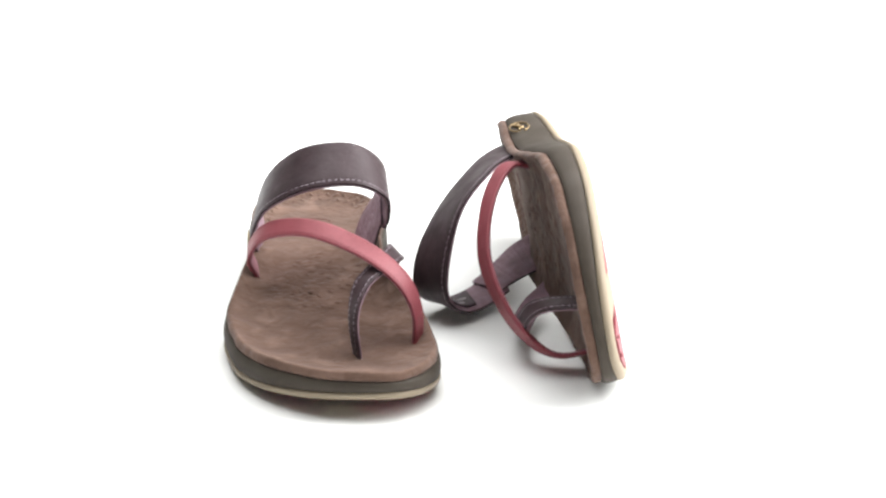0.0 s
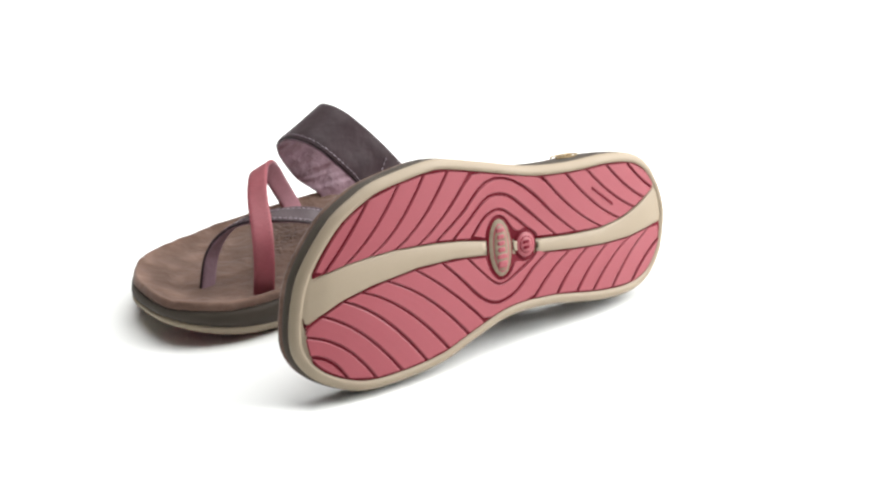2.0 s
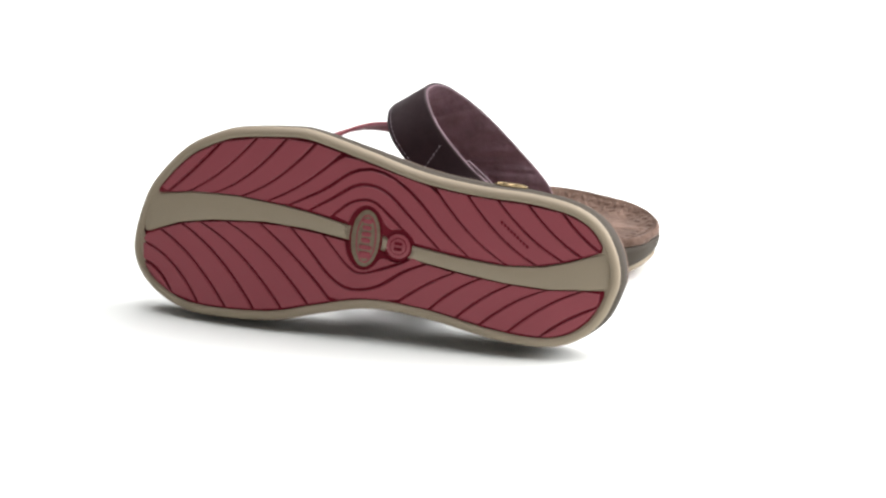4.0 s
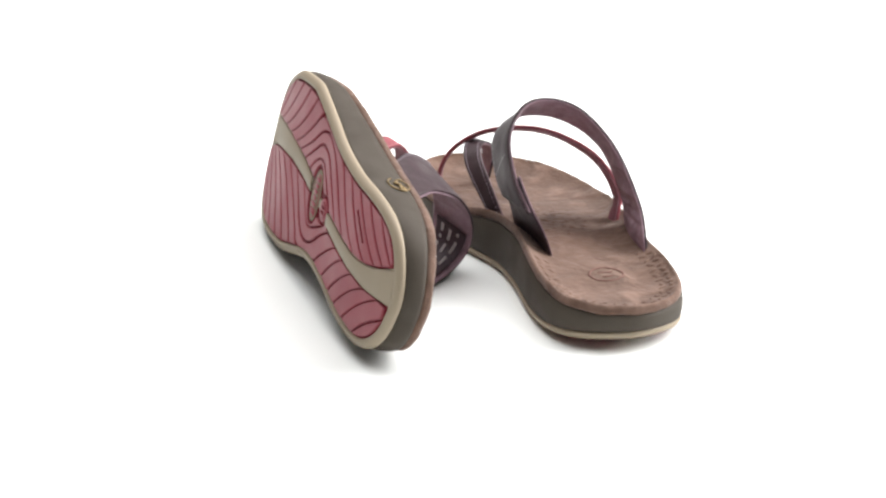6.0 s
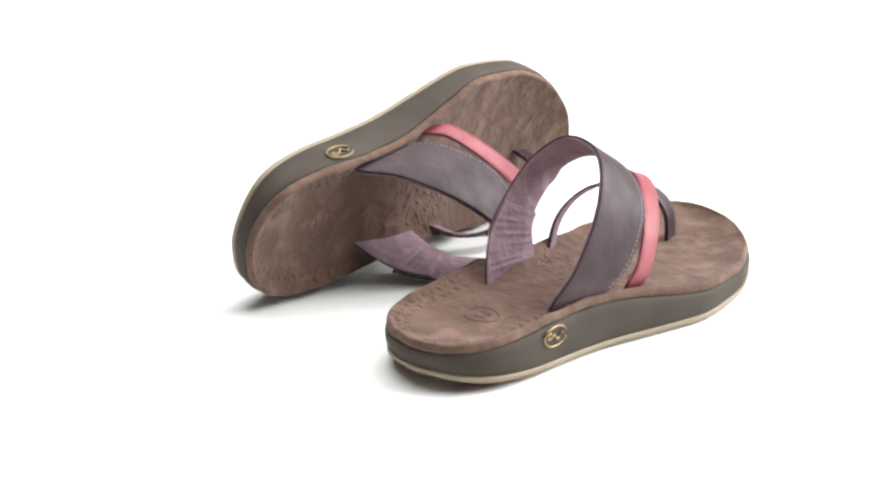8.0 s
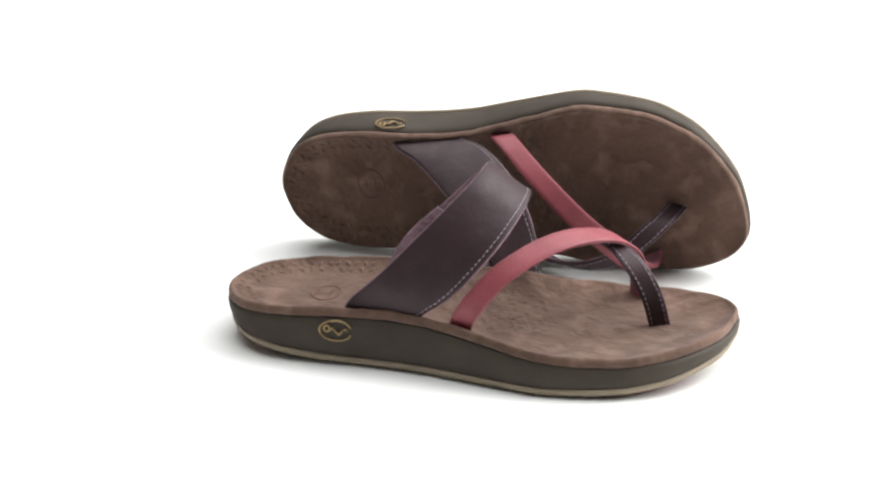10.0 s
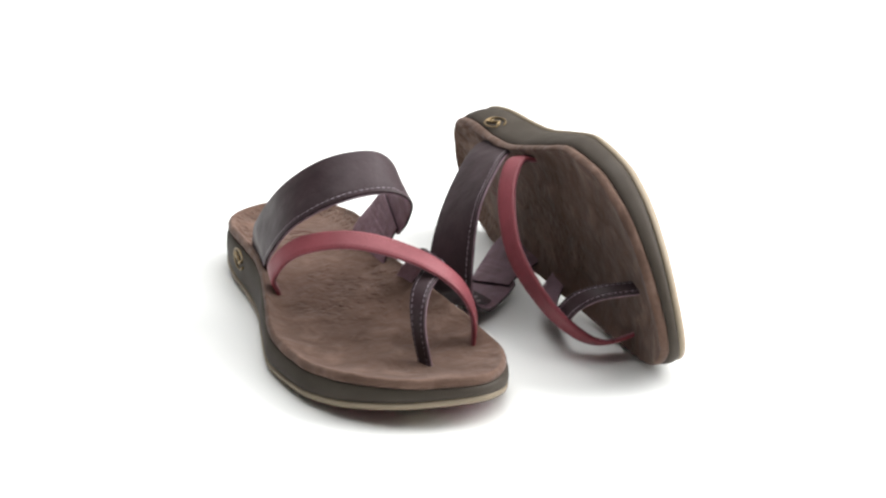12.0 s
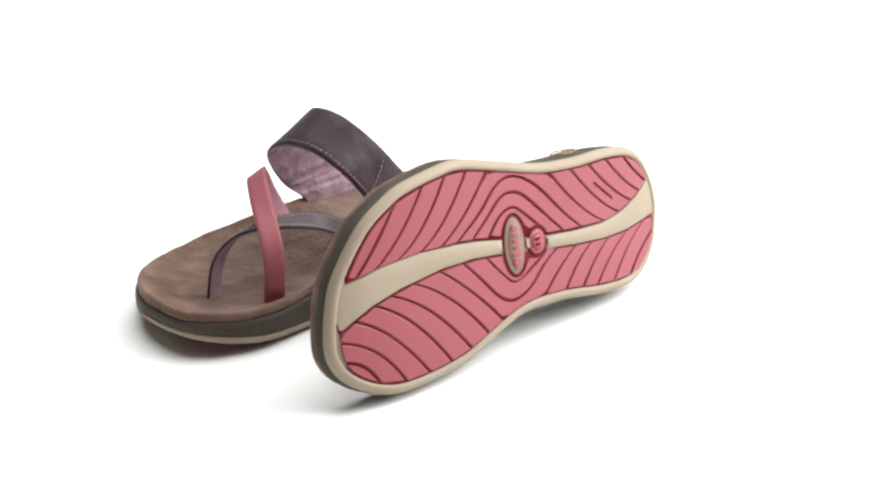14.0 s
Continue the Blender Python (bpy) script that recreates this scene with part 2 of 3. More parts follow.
def strips():
    """Pairs of lines between which one tread bar lies each."""
    out = []
    up_toe = [groove(a, b, True, c) for a, b, c in ((0.1185, 0.0878, -0.0014), (0.1061, 0.0677, -0.0036), (0.0909, 0.0507, -0.0050), (0.0746, 0.0341, -0.0046), (0.0597, 0.0185, -0.0032))]
    up_heel = [groove(a, b, True, c) for a, b, c in ((-0.0772, -0.0329, -0.0042), (-0.0930, -0.0511, -0.0039), (-0.1071, -0.0676, -0.0031), (-0.1166, -0.0842, -0.0025), (-0.1255, -0.1025, -0.0017))]
    low_toe = [groove(a, b, False, c) for a, b, c in ((0.1217, 0.0770, 0.0052), (0.1090, 0.0604, 0.0058), (0.0978, 0.0446, 0.0058), (0.0821, 0.0299, 0.0050), (0.0627, 0.0170, 0.0022))]
    low_heel = [groove(a, b, False, c) for a, b, c in ((-0.0500, -0.0188, 0.0018), (-0.0644, -0.0367, 0.0025), (-0.0807, -0.0519, 0.0024), (-0.1000, -0.0648, 0.0030), (-0.1190, -0.0805, 0.0034))]
    arches = [[(0.0471, 0.0078), (0.0264, 0.0200), (0.0142, 0.0303), (0.0035, 0.0340), (-0.0058, 0.0328), (-0.0142, 0.0290), (-0.0261, 0.0202), (-0.0419, 0.0050), (-0.0560, -0.0060)],
              [(0.0355, 0.0064), (0.0203, 0.0169), (0.0111, 0.0236), (0.0034, 0.0255), (-0.0074, 0.0228), (-0.0199, 0.0128), (-0.0325, 0.0018), (-0.0402, -0.0048)],
              [(0.0228, 0.0045), (0.0141, 0.0128), (0.0065, 0.0165), (-0.0013, 0.0163), (-0.0106, 0.0100), (-0.0184, 0.0036)]]
    dips = [[(0.0446, -0.0033), (0.0324, -0.0145), (0.0201, -0.0268), (0.0108, -0.0320), (0.0031, -0.0323), (-0.0078, -0.0287), (-0.0202, -0.0193), (-0.0333, -0.0126)],
            [(0.0263, -0.0045), (0.0171, -0.0135), (0.0078, -0.0216), (0.0016, -0.0228), (-0.0077, -0.0195), (-0.0205, -0.0136)]]
    disc_top, disc_foot = oval(-0.0168, -0.0055, 0.0088, 0.0088, 104, 165, 12), oval(-0.0168, -0.0055, 0.0088, 0.0088, -118, -155, 10)
    # toe corner of the upper half, then bar by bar
    out.append((edge_run(0.1238, 0.0876, True), up_toe[0]))
    out += zip(up_toe, up_toe[1:])
    out.append((up_toe[-1] + edge_run(0.018, -0.034, True, 10) + up_heel[0][::-1], spline(arches[0], 40)))
    out.append((spline(arches[0], 40), spline(arches[1], 40)))
    out.append((spline(arches[1], 40), list(map(tuple, spline(arches[2], 40))) + disc_top))
    out.append((spline(arches[2], 40)[1:], oval(0.0018, -0.0037, 0.0106, 0.0176, 20, 150, 32) + oval(-0.0168, -0.0055, 0.0086, 0.0086, 55, 98, 8)))
    out += zip(up_heel, up_heel[1:])
    out.append((up_heel[-1], edge_run(-0.1262, -0.1036, True)))
    # lower half: the toe corner's bars run from edge to edge
    toe = [p for p in EDGE if p[0] > 0.09 and p[1] < -0.021]
    toe = resample(np.array(sorted(toe, key=lambda p: math.atan2(p[1] + 0.02, p[0] - 0.09), reverse=True)), 40)
    def across(ring, first, middle, last):
        """A bowed line from rim to rim through a middle point, and its two ends on the rim."""
        k0, k1 = (int(np.argmin(np.linalg.norm(ring - np.array(p), axis=1))) for p in (first, last))
        bend = 2 * np.array(middle) - (ring[k0] + ring[k1]) / 2
        return [tuple((1 - s) ** 2 * ring[k0] + 2 * s * (1 - s) * bend + s * s * ring[k1]) for s in np.linspace(0, 1, 14)], k0, k1
    a_line, k0, k1 = across(toe, (0.1290, -0.0347), (0.1193, -0.0403), (0.1097, -0.0500))
    b_line, *_ = across(toe, (0.1318, -0.0248), (0.1112, -0.0345), (0.0933, -0.0535))
    out.append((toe[k0:k1 + 1], a_line))
    out.append((a_line, b_line))
    out.append(([(0.1296, stripe(0.1296, False) - 0.0008)] + b_line, low_toe[0]))
    out += zip(low_toe, low_toe[1:])
    out.append((low_toe[-1] + edge_run(0.016, -0.018, False, 8) + low_heel[0][::-1], spline(dips[0], 40)))
    out.append((spline(dips[0], 40), list(map(tuple, spline(dips[1], 40))) + disc_foot))
    out.append((spline(dips[1], 40), oval(0.0018, -0.0037, 0.0106, 0.0176, -8, -150, 40) + oval(-0.0168, -0.0055, 0.0086, 0.0086, -55, -108, 8)))
    out += zip(low_heel, low_heel[1:])
    end = [p for p in EDGE if p[0] < -0.095 and p[1] < -0.0145]
    end = resample(np.array(sorted(end, key=lambda p: math.atan2(p[1] + 0.01, -p[0] - 0.09), reverse=True)), 40)
    f_line, k0, k1 = across(end, (-0.1283, -0.0224), (-0.1110, -0.0322), (-0.0978, -0.0425))
    out.append((low_heel[-1], [(-0.1282, stripe(-0.1282, False) - 0.0006)] + f_line))
    out.append((f_line, end[k0:k1 + 1]))
    return out


def tread_bar(lines, side, parent):
    """One raised rubber bar between two lines, drawn in by half a groove."""
    a, b = (resample(np.array(l, float), 22) for l in lines)
    gap = np.linalg.norm(b - a, axis=1)
    cut = np.minimum(0.00088 / np.maximum(gap, 1e-5), 0.45)
    a, b = a + (b - a) * cut[:, None], b + (a - b) * cut[:, None]
    run = np.linalg.norm(np.diff((a + b) / 2, axis=0), axis=1).sum()
    trim = min(0.0012 / max(run, 1e-4), 0.2)
    at = np.linspace(trim, 1 - trim, 20) * 21
    a = np.stack([np.interp(at, range(22), a[:, i]) for i in (0, 1)], 1)
    b = np.stack([np.interp(at, range(22), b[:, i]) for i in (0, 1)], 1)
    bm = bmesh.new()
    def line(f, w):
        p = a + (b - a) * f
        return [(q[0], side * q[1], rocker(q[0]) + w) for q in p]
    skin(bm, [line(0, -0.0001), line(0, -0.0009), line(0.06, -0.0013), line(0.5, -0.0013), line(0.94, -0.0013), line(1, -0.0009), line(1, -0.0001)], closed=False)
    for k in (0, -1):
        cap = []
        for f, w in ((0.0, -0.0001), (0.0, -0.0009), (0.06, -0.0013), (0.5, -0.0013), (0.94, -0.0013), (1.0, -0.0009), (1.0, -0.0001), (0.5, -0.0001)):
            m = a[k] + (b[k] - a[k]) * f
            cap.append(bm.verts.new((m[0], side * m[1], rocker(m[0]) + w)))
        bm.faces.new((cap[0], cap[1], cap[2], cap[3], cap[7]))
        bm.faces.new((cap[7], cap[3], cap[4], cap[5], cap[6]))
    bmesh.ops.remove_doubles(bm, verts=bm.verts, dist=1e-6)
    return part("tread_bar", bm, PINK, parent, smooth=False)


def plate(name, ring, w0, w1, mat, parent, side, label=""):
    """A flat piece that follows the sole's rocker, from w0 to w1."""
    ring = np.array(ring, float)
    mid = ring.mean(0)
    bm = bmesh.new()
    rows = [[(p[0], side * p[1], rocker(p[0]) + w0) for p in ring]]
    for f, w in ((1, w1 * 0.75 + w0 * 0.25), (0.97, w1), (0.5, w1), (0.02, w1)):
        q = mid + (ring - mid) * f
        rows.append([(p[0], side * p[1], rocker(p[0]) + w) for p in q])
    skin(bm, rows, cap_first=True, cap_last=True)
    return part(name, bm, mat, parent, label)


WIDE_SIGN = -1.0


def ribbon(name, fronts, backs, lo, hi, mat, parent, side, n=56, trim=0.0, crown=0.0, label="", sign=0.0, ripple=0.0):
    """A strap between two edge lines. lo and hi: its inner and outer face, measured outward."""
    f, b = spline(fronts, n), spline(backs, n)
    mid = (f + b) / 2
    along = np.gradient(mid, axis=0)
    across = b - f
    norm = np.cross(along, across)
    norm /= np.linalg.norm(norm, axis=1)[:, None]
    heart = np.array((mid[:, 0].mean(), 0.0, 0.03)) if abs(mid[0, 1] - mid[-1, 1]) > 0.05 else np.array((mid[:, 0].mean(), 0.0, 0.0))
    out = mid - heart
    out[:, 0] = 0
    sign = sign or (1.0 if np.einsum("ij,ij->", norm, out) > 0 else -1.0)
    norm *= sign
    bm = bmesh.new()
    prof = [(0.0, 0.5), (0.012, 0.85), (0.04, 1.0), (0.25, 1.0), (0.5, 1.0), (0.75, 1.0), (0.96, 1.0), (0.988, 0.85),
            (1.0, 0.5), (0.988, 0.15), (0.96, 0.0), (0.75, 0.0), (0.5, 0.0), (0.25, 0.0), (0.04, 0.0), (0.012, 0.15)]
    width = np.linalg.norm(across, axis=1)
    rows = []
    for i in range(n):
        tr = trim / max(width[i], 1e-4)
        row = []
        for s, h in prof:
            s = tr + s * (1 - 2 * tr)
            if ripple and h == 0.0:
                fold = noise.noise((i * 110 / n * 0.20, s * 1.1, 2.0)) + 0.3 * noise.noise((i * 110 / n * 0.55, s * 2.2, 7.0))
                h = -ripple * max(0.0, fold + 0.1) * min(1.0, 6 * s, 6 * (1 - s)) / (hi - lo)
            p = f[i] + across[i] * s + norm[i] * (lo + (hi - lo) * h + crown * math.sin(math.pi * s))
            row.append((p[0], side * p[1], p[2]))
        rows.append(row)
    skin(bm, rows, cap_first=True, cap_last=True)
    return part(name, bm, mat, parent, label), f, b, norm


def stitches(line, norm, inward, parent, side, lift, step=0.0030, label="pale lilac stitching", thread=None):
    """A row of short thread stitches along an edge."""
    p = line + inward
    acc = np.concatenate([[0], np.cumsum(np.linalg.norm(np.diff(p, axis=0), axis=1))])
    bm = bmesh.new()
    s = step
    while s < acc[-1] - step:
        ends = []
        for q in (s, s + step * 0.62):
            c = np.array([np.interp(q, acc, p[:, i]) for i in range(3)])
            nn = np.array([np.interp(q, acc, norm[:, i]) for i in range(3)])
            ends.append((c, nn))
        d = ends[1][0] - ends[0][0]
        d /= np.linalg.norm(d)
        rows = []
        for k, (base, f, r) in enumerate(((0, 0.0, 0.0001), (0, 0.3, 0.00026), (1, -0.3, 0.00026), (1, 0.0, 0.0001))):
            c, nn = ends[base]
            c = c + nn * lift + d * f * step * 0.3
            sd = np.cross(d, nn)
            rows.append([tuple((lambda v: (v[0], side * v[1], v[2]))(c + r * (math.cos(a) * nn + math.sin(a) * sd))) for a in (0, 1.26, 2.51, 3.77, 5.03)])
        skin(bm, rows, cap_first=True, cap_last=True)
        s += step
    ob = part("stitching", bm, thread or THREAD, parent, label)
    return tagged(ob, kind="stuff")


def leaves(parent, side):
    """Low pressed leaf shapes round the heel and under the arch of the footbed."""
    rng = random.Random(5)
    spots = []
    for row, off in enumerate((0.0075, 0.0125)):
        ring = flared(inset(off), 1)
        ring = ring[ring[:, 0] < -0.062]
        ring = resample(ring[np.argsort(np.arctan2(ring[:, 1] + 0.008, ring[:, 0] + 0.07) % (2 * math.pi))], 34 if row == 0 else 28)
        for k, p in enumerate(ring):
            spots.append((p[0], p[1], math.atan2(p[1] + 0.008, p[0] + 0.08) + (0.6 if k % 2 else -0.6), rng.uniform(0.0022, 0.0030)))
    for k in range(95):
        a, r = rng.uniform(0, 2 * math.pi), math.sqrt(rng.random())
        u, v = 0.006 + 0.034 * r * math.cos(a), -0.010 + 0.026 * r * math.sin(a)
        if all(math.hypot(u - q[0], v - q[1]) > 0.0042 for q in spots):
            spots.append((u, v, 0.8 + rng.choice((0, 1.5)) + rng.uniform(-0.3, 0.3), rng.uniform(0.0024, 0.0034)))
    bm = bmesh.new()
    for u, v, turn, size in spots:
        rows = []
        for f, lift in ((1.15, -0.0003), (0.72, 0.0003), (0.30, 0.0005)):
            row = []
            for d in np.linspace(0, 2 * math.pi, 11)[:-1]:
                x, y = f * size * math.cos(d), f * size * 0.48 * math.sin(d) * (1 - 0.35 * abs(math.cos(d)))
                p, q = u + x * math.cos(turn) - y * math.sin(turn), v + x * math.sin(turn) + y * math.cos(turn)
                row.append((p, side * q, bed_height(p, q) + lift))
            rows.append(row)
        skin(bm, rows, cap_last=True)
    return tagged(part("pressed_leaves", bm, SUEDE, parent, "pressed leaf pattern in the suede"), kind="stuff")


def badge(parent, side):
    """Brass oval on the outer wall of the midsole, with plain raised shapes in it."""
    bm = bmesh.new()
    cu, cw, a, b = -0.0705, 0.0185, 0.0088, 0.0056
    def wall(u, w):
        k = np.argmin(np.abs(RIM[:, 0] - u) + (RIM[:, 1] < 0) * 9)
        j = k + (1 if RIM[(k + 1) % len(RIM), 0] < RIM[k, 0] else -1)
        lo, hi = sorted((k, j), key=lambda q: RIM[q, 0])
        v = np.interp(u, RIM[[lo, hi], 0], RIM[[lo, hi], 1])
        return v + 0.0002
    def ringed(fa, fb, r, d0=0, d1=360, n=40, ou=0.0, ow=0.0):
        rows = []
        for d in np.linspace(radians(d0), radians(d1), n):
            u, w = cu + ou + fa * math.cos(d), cw + ow + fb * math.sin(d)
            v = wall(u, w)
            row = []
            for e in np.linspace(0, 2 * math.pi, 7)[:-1]:
                k = r * math.cos(e)
                row.append((u + k * math.cos(d), side * (v + 0.8 * r * math.sin(e)), w + k * math.sin(d)))
            rows.append(row)
        skin(bm, rows, cap_first=d1 - d0 < 360, cap_last=d1 - d0 < 360)
    ringed(a, b, 0.0006, 20, 340)
    ringed(0.0016, 0.0016, 0.0007, ou=-0.0048, ow=0.0010, n=16)
    path = [(cu - 0.0035 + 0.0098 * q, cw - 0.0004 + 0.0014 * math.sin(q * 9.0)) for q in np.linspace(0, 1, 26)]
    rows = []
    for k, (u, w) in enumerate(path):
        r = 0.0011 * (0.55 + 0.45 * math.sin(math.pi * min(1.0, k / 20)))
        rows.append([(u, side * (wall(u, w) + 0.8 * r * math.sin(e)), w + r * math.cos(e)) for e in np.linspace(0, 2 * math.pi, 7)[:-1]])
    skin(bm, rows, cap_first=True, cap_last=True)
    return part("badge", bm, BRASS, parent, "small oval antique brass badge")


def sandal(name, side, label_strip, sag=0.0):
    """One sandal. sag: how far its straps have sunk towards the inner edge, in metres."""
    root = new(name)

    def sunk(points):
        p = np.array(points, float)
        s = np.clip((p[:, 2] - 0.032) / 0.055, 0, 1) * np.clip((p[:, 1] + 0.040) / 0.045, 0, 1)
        p[:, 1] -= 1.15 * sag * s
        p[:, 2] -= 0.35 * sag * s + 0.0022 * np.clip((p[:, 2] - 0.032) / 0.055, 0, 1)
        return p

    def pressed(points):
        p = np.array(points, float)
        s = np.clip((p[:, 2] - 0.03) / 0.03, 0, 1)
        p[:, 1] -= 0.5 * sag * s * np.clip((p[:, 1] + 0.04) / 0.05, 0, 1)
        p[:, 2] -= 0.8 * sag * s + 0.0015 * s
        return p
    # outsole
    bm = bmesh.new()
    rows = []
    under = inset(0.0058)
    for f in (0.02, 0.3, 0.6, 0.85, 1.0):
        r = spine(under) + (under - spine(under)) * f
        rows.append(ring3(r, rocker(r[:, 0]), side))
    for d, w in ((0.0053, -0.0009), (0.0046, -0.0016), (0.0034, -0.0016), (0.0018, -0.0006), (0.0007, 0.0006), (0.0002, 0.0018), (0.0004, 0.0032), (0.004, 0.0036)):
        r = inset(d)
        rows.append(ring3(r, rocker(RIM[:, 0]) + w, side))
    skin(bm, rows, cap_first=True, cap_last=True)
    outsole = part("outsole", bm, TAN, root, "tan rubber outsole with a rounded edge")
    # groove floor of the two tread fields, its red darkened for shade
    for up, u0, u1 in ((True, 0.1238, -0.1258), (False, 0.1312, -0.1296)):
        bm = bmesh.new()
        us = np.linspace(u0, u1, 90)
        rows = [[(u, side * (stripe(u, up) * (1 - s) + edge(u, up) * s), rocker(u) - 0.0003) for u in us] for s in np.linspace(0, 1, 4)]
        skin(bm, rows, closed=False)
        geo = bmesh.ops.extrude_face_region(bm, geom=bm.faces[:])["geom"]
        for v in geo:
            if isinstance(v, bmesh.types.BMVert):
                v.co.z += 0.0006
        part("tread_field", bm, GROOVE, outsole, "red rubber between the bars, darkened in colour for groove shade")
    for lines in strips():
        tread_bar(lines, side, outsole)
    for u0, low_end, up_end in ((0.0125, 0.1340, 0.1302), (-0.0245, -0.1332, -0.1302)):
        bm = bmesh.new()
        def lane(f, w):
            out = []
            for q in np.linspace(0, 1, 40):
                u = u0 + (low_end + (up_end - low_end) * f - u0) * q
                a, c = stripe(min(u, 0.1243), True) - 0.0005, stripe(u, False) + 0.0005
                sink = min(1.0, max(0.0, (q - 0.86) / 0.12))
                out.append((u, side * (c + (a - c) * f), rocker(u + math.copysign(0.0062, u0) * sink) + w + 0.0003 * sink))
            return out
        skin(bm, [lane(0, 0.0002), lane(0, -0.0010), lane(0.06, -0.0014), lane(0.5, -0.0014), lane(0.94, -0.0014), lane(1, -0.0010), lane(1, 0.0002)], closed=False)
        bmesh.ops.holes_fill(bm, edges=bm.edges[:], sides=0)
        part("stripe", bm, TAN, outsole)
    # oval and round mouldings in the middle of the tread; gap shade coloured in
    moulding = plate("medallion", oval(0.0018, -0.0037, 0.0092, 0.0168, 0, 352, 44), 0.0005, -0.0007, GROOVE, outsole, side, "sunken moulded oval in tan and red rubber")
    plate("medallion_face", oval(0.0018, -0.0037, 0.0081, 0.0156, 0, 352, 44), 0.0, -0.0009, OLIVE, moulding, side)
    plate("medallion_rim", oval(0.0014, -0.0040, 0.0058, 0.0134, 0, 352, 44), 0.0, -0.0011, PINK, moulding, side)
    plate("medallion_field", oval(0.0014, -0.0040, 0.0049, 0.0124, 0, 352, 44), 0.0, -0.0013, OLIVE, moulding, side)
    for k, (v, half) in enumerate(((-0.0128, 0.0031), (-0.0086, 0.0034), (-0.0049, 0.0024), (-0.0014, 0.0024), (0.0021, 0.0024), (0.0057, 0.0026))):
        thick = 0.0017 if k == 0 else 0.0011
        ring = [(0.0014 + x * half, v + y * thick) for x, y in ((-1, -1), (0, -1.15), (1, -1), (1.1, 0), (1, 1), (0, 1.15), (-1, 1), (-1.1, 0))]
        plate("medallion_bar", ring, 0.0, -0.0017, PINK, moulding, side)
    plate("stripe", [(-0.0078, -0.0020), (-0.0105, -0.0024), (-0.0105, -0.0076), (-0.0078, -0.0072)], 0.0, -0.0011, TAN, outsole, side)
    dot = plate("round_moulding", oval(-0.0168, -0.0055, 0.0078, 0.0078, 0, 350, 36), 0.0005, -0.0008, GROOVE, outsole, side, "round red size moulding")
    plate("disc", oval(-0.0168, -0.0055, 0.0067, 0.0067, 0, 350, 36), 0.0, -0.0012, PINK, dot, side)
    plate("disc_ring", oval(-0.0168, -0.0055, 0.0048, 0.0048, 0, 350, 36), 0.0, -0.0013, GROOVE, dot, side)
    plate("disc_middle", oval(-0.0168, -0.0055, 0.0043, 0.0043, 0, 350, 36), 0.0, -0.0015, PINK, dot, side)
    for v in (-0.0070, -0.0040):
        ring = [(-0.0168 + x * 0.0022, v + y * 0.0008) for x, y in ((-1, -1), (1, -1), (1, 1), (-1, 1))]
        plate("disc_mark", ring, 0.0, -0.0018, GROOVE, dot, side)
    for k in range(9):
        u, v = -0.0717 - 0.00185 * k, 0.0155 - 0.00138 * k
        ring = [(u + x * 0.00042 - y * 0.0005, v - x * 0.00042 - y * 0.0007) for x, y in ((-1, -1), (1, -1), (1, 1), (-1, 1))]
        plate("moulded_mark", ring, -0.0013, -0.0017, GROOVE, outsole, side, "small unreadable moulded mark")
    # midsole
    bm = bmesh.new()
    rows = []
    for d, s in ((0.004, 0.0), (0.0014, 0.0), (0.0006, 0.08), (0.0002, 0.4), (0.0006, 0.75), (0.0016, 0.95), (0.0030, 1.0), (0.009, 0.4)):
        r = flared(inset(d), s)
        low = rocker(RIM[:, 0]) + 0.0032
        high = lip(RIM[:, 0], RIM[:, 1]) - 0.0052
        rows.append(ring3(r, low + (high - low) * s, side))
    skin(bm, rows, cap_first=True, cap_last=True)
    midsole = part("midsole", bm, TAUPE, root, "taupe grey foam midsole")
    badge(midsole, side)
    # footbed
    bm = bmesh.new()
    rows = []
    edge_top = lip(RIM[:, 0], RIM[:, 1])
    for d, w in ((0.006, -0.0056), (0.0026, -0.0054), (0.0019, -0.0044), (0.0018, -0.0026), (0.0025, -0.0010), (0.0036, -0.0001)):
        r = flared(inset(d), 1)
        wave = np.array([noise.noise((p[0] * 60, p[1] * 60, 5.7 + side)) + 0.6 * noise.noise((p[0] * 170, p[1] * 170, 1.3 + side)) for p in r])
        r = r + (spine(r) - r) / np.linalg.norm(spine(r) - r, axis=1)[:, None] * (wave * 0.0003)[:, None]
        rows.append(ring3(r, edge_top + w + wave * (0.0008 if w > -0.005 else 0.0004), side))
    for r, w in BED:
        rows.append(ring3(r, w, side))
    skin(bm, rows)
    footbed = part("footbed", bm, SUEDE, root, "worn brown suede footbed with a raised lip")
    bm = bmesh.new()
    for fa, fb, d0, d1, r in ((0.0098, 0.0080, 0, 360, 0.00055), (0.0040, 0.0002, 90, 270, 0.0005), (0.0030, 0.0002, 90, 270, 0.0005)):
        cu, cv = (-0.0845, -0.006) if fa > 0.009 else ((-0.0845 + (0.0026 if fa > 0.0035 else -0.0028)), -0.006)
        rows2 = []
        for d in np.linspace(radians(d0), radians(d1), 40):
            u, v = cu + fb * math.cos(d), cv + fa * math.sin(d)
            h = bed_height(u, v) + 0.0001
            rows2.append([(u + r * math.cos(e) * math.cos(d), side * (v + r * math.cos(e) * math.sin(d)), h + 0.0004 * math.sin(e)) for e in np.linspace(0, 2 * math.pi, 7)[:-1]])
        skin(bm, rows2, cap_first=d1 - d0 < 360, cap_last=d1 - d0 < 360)
    part("imprint", bm, IMPRINT, footbed, "pressed maroon oval imprint")
    leaves(footbed, side)
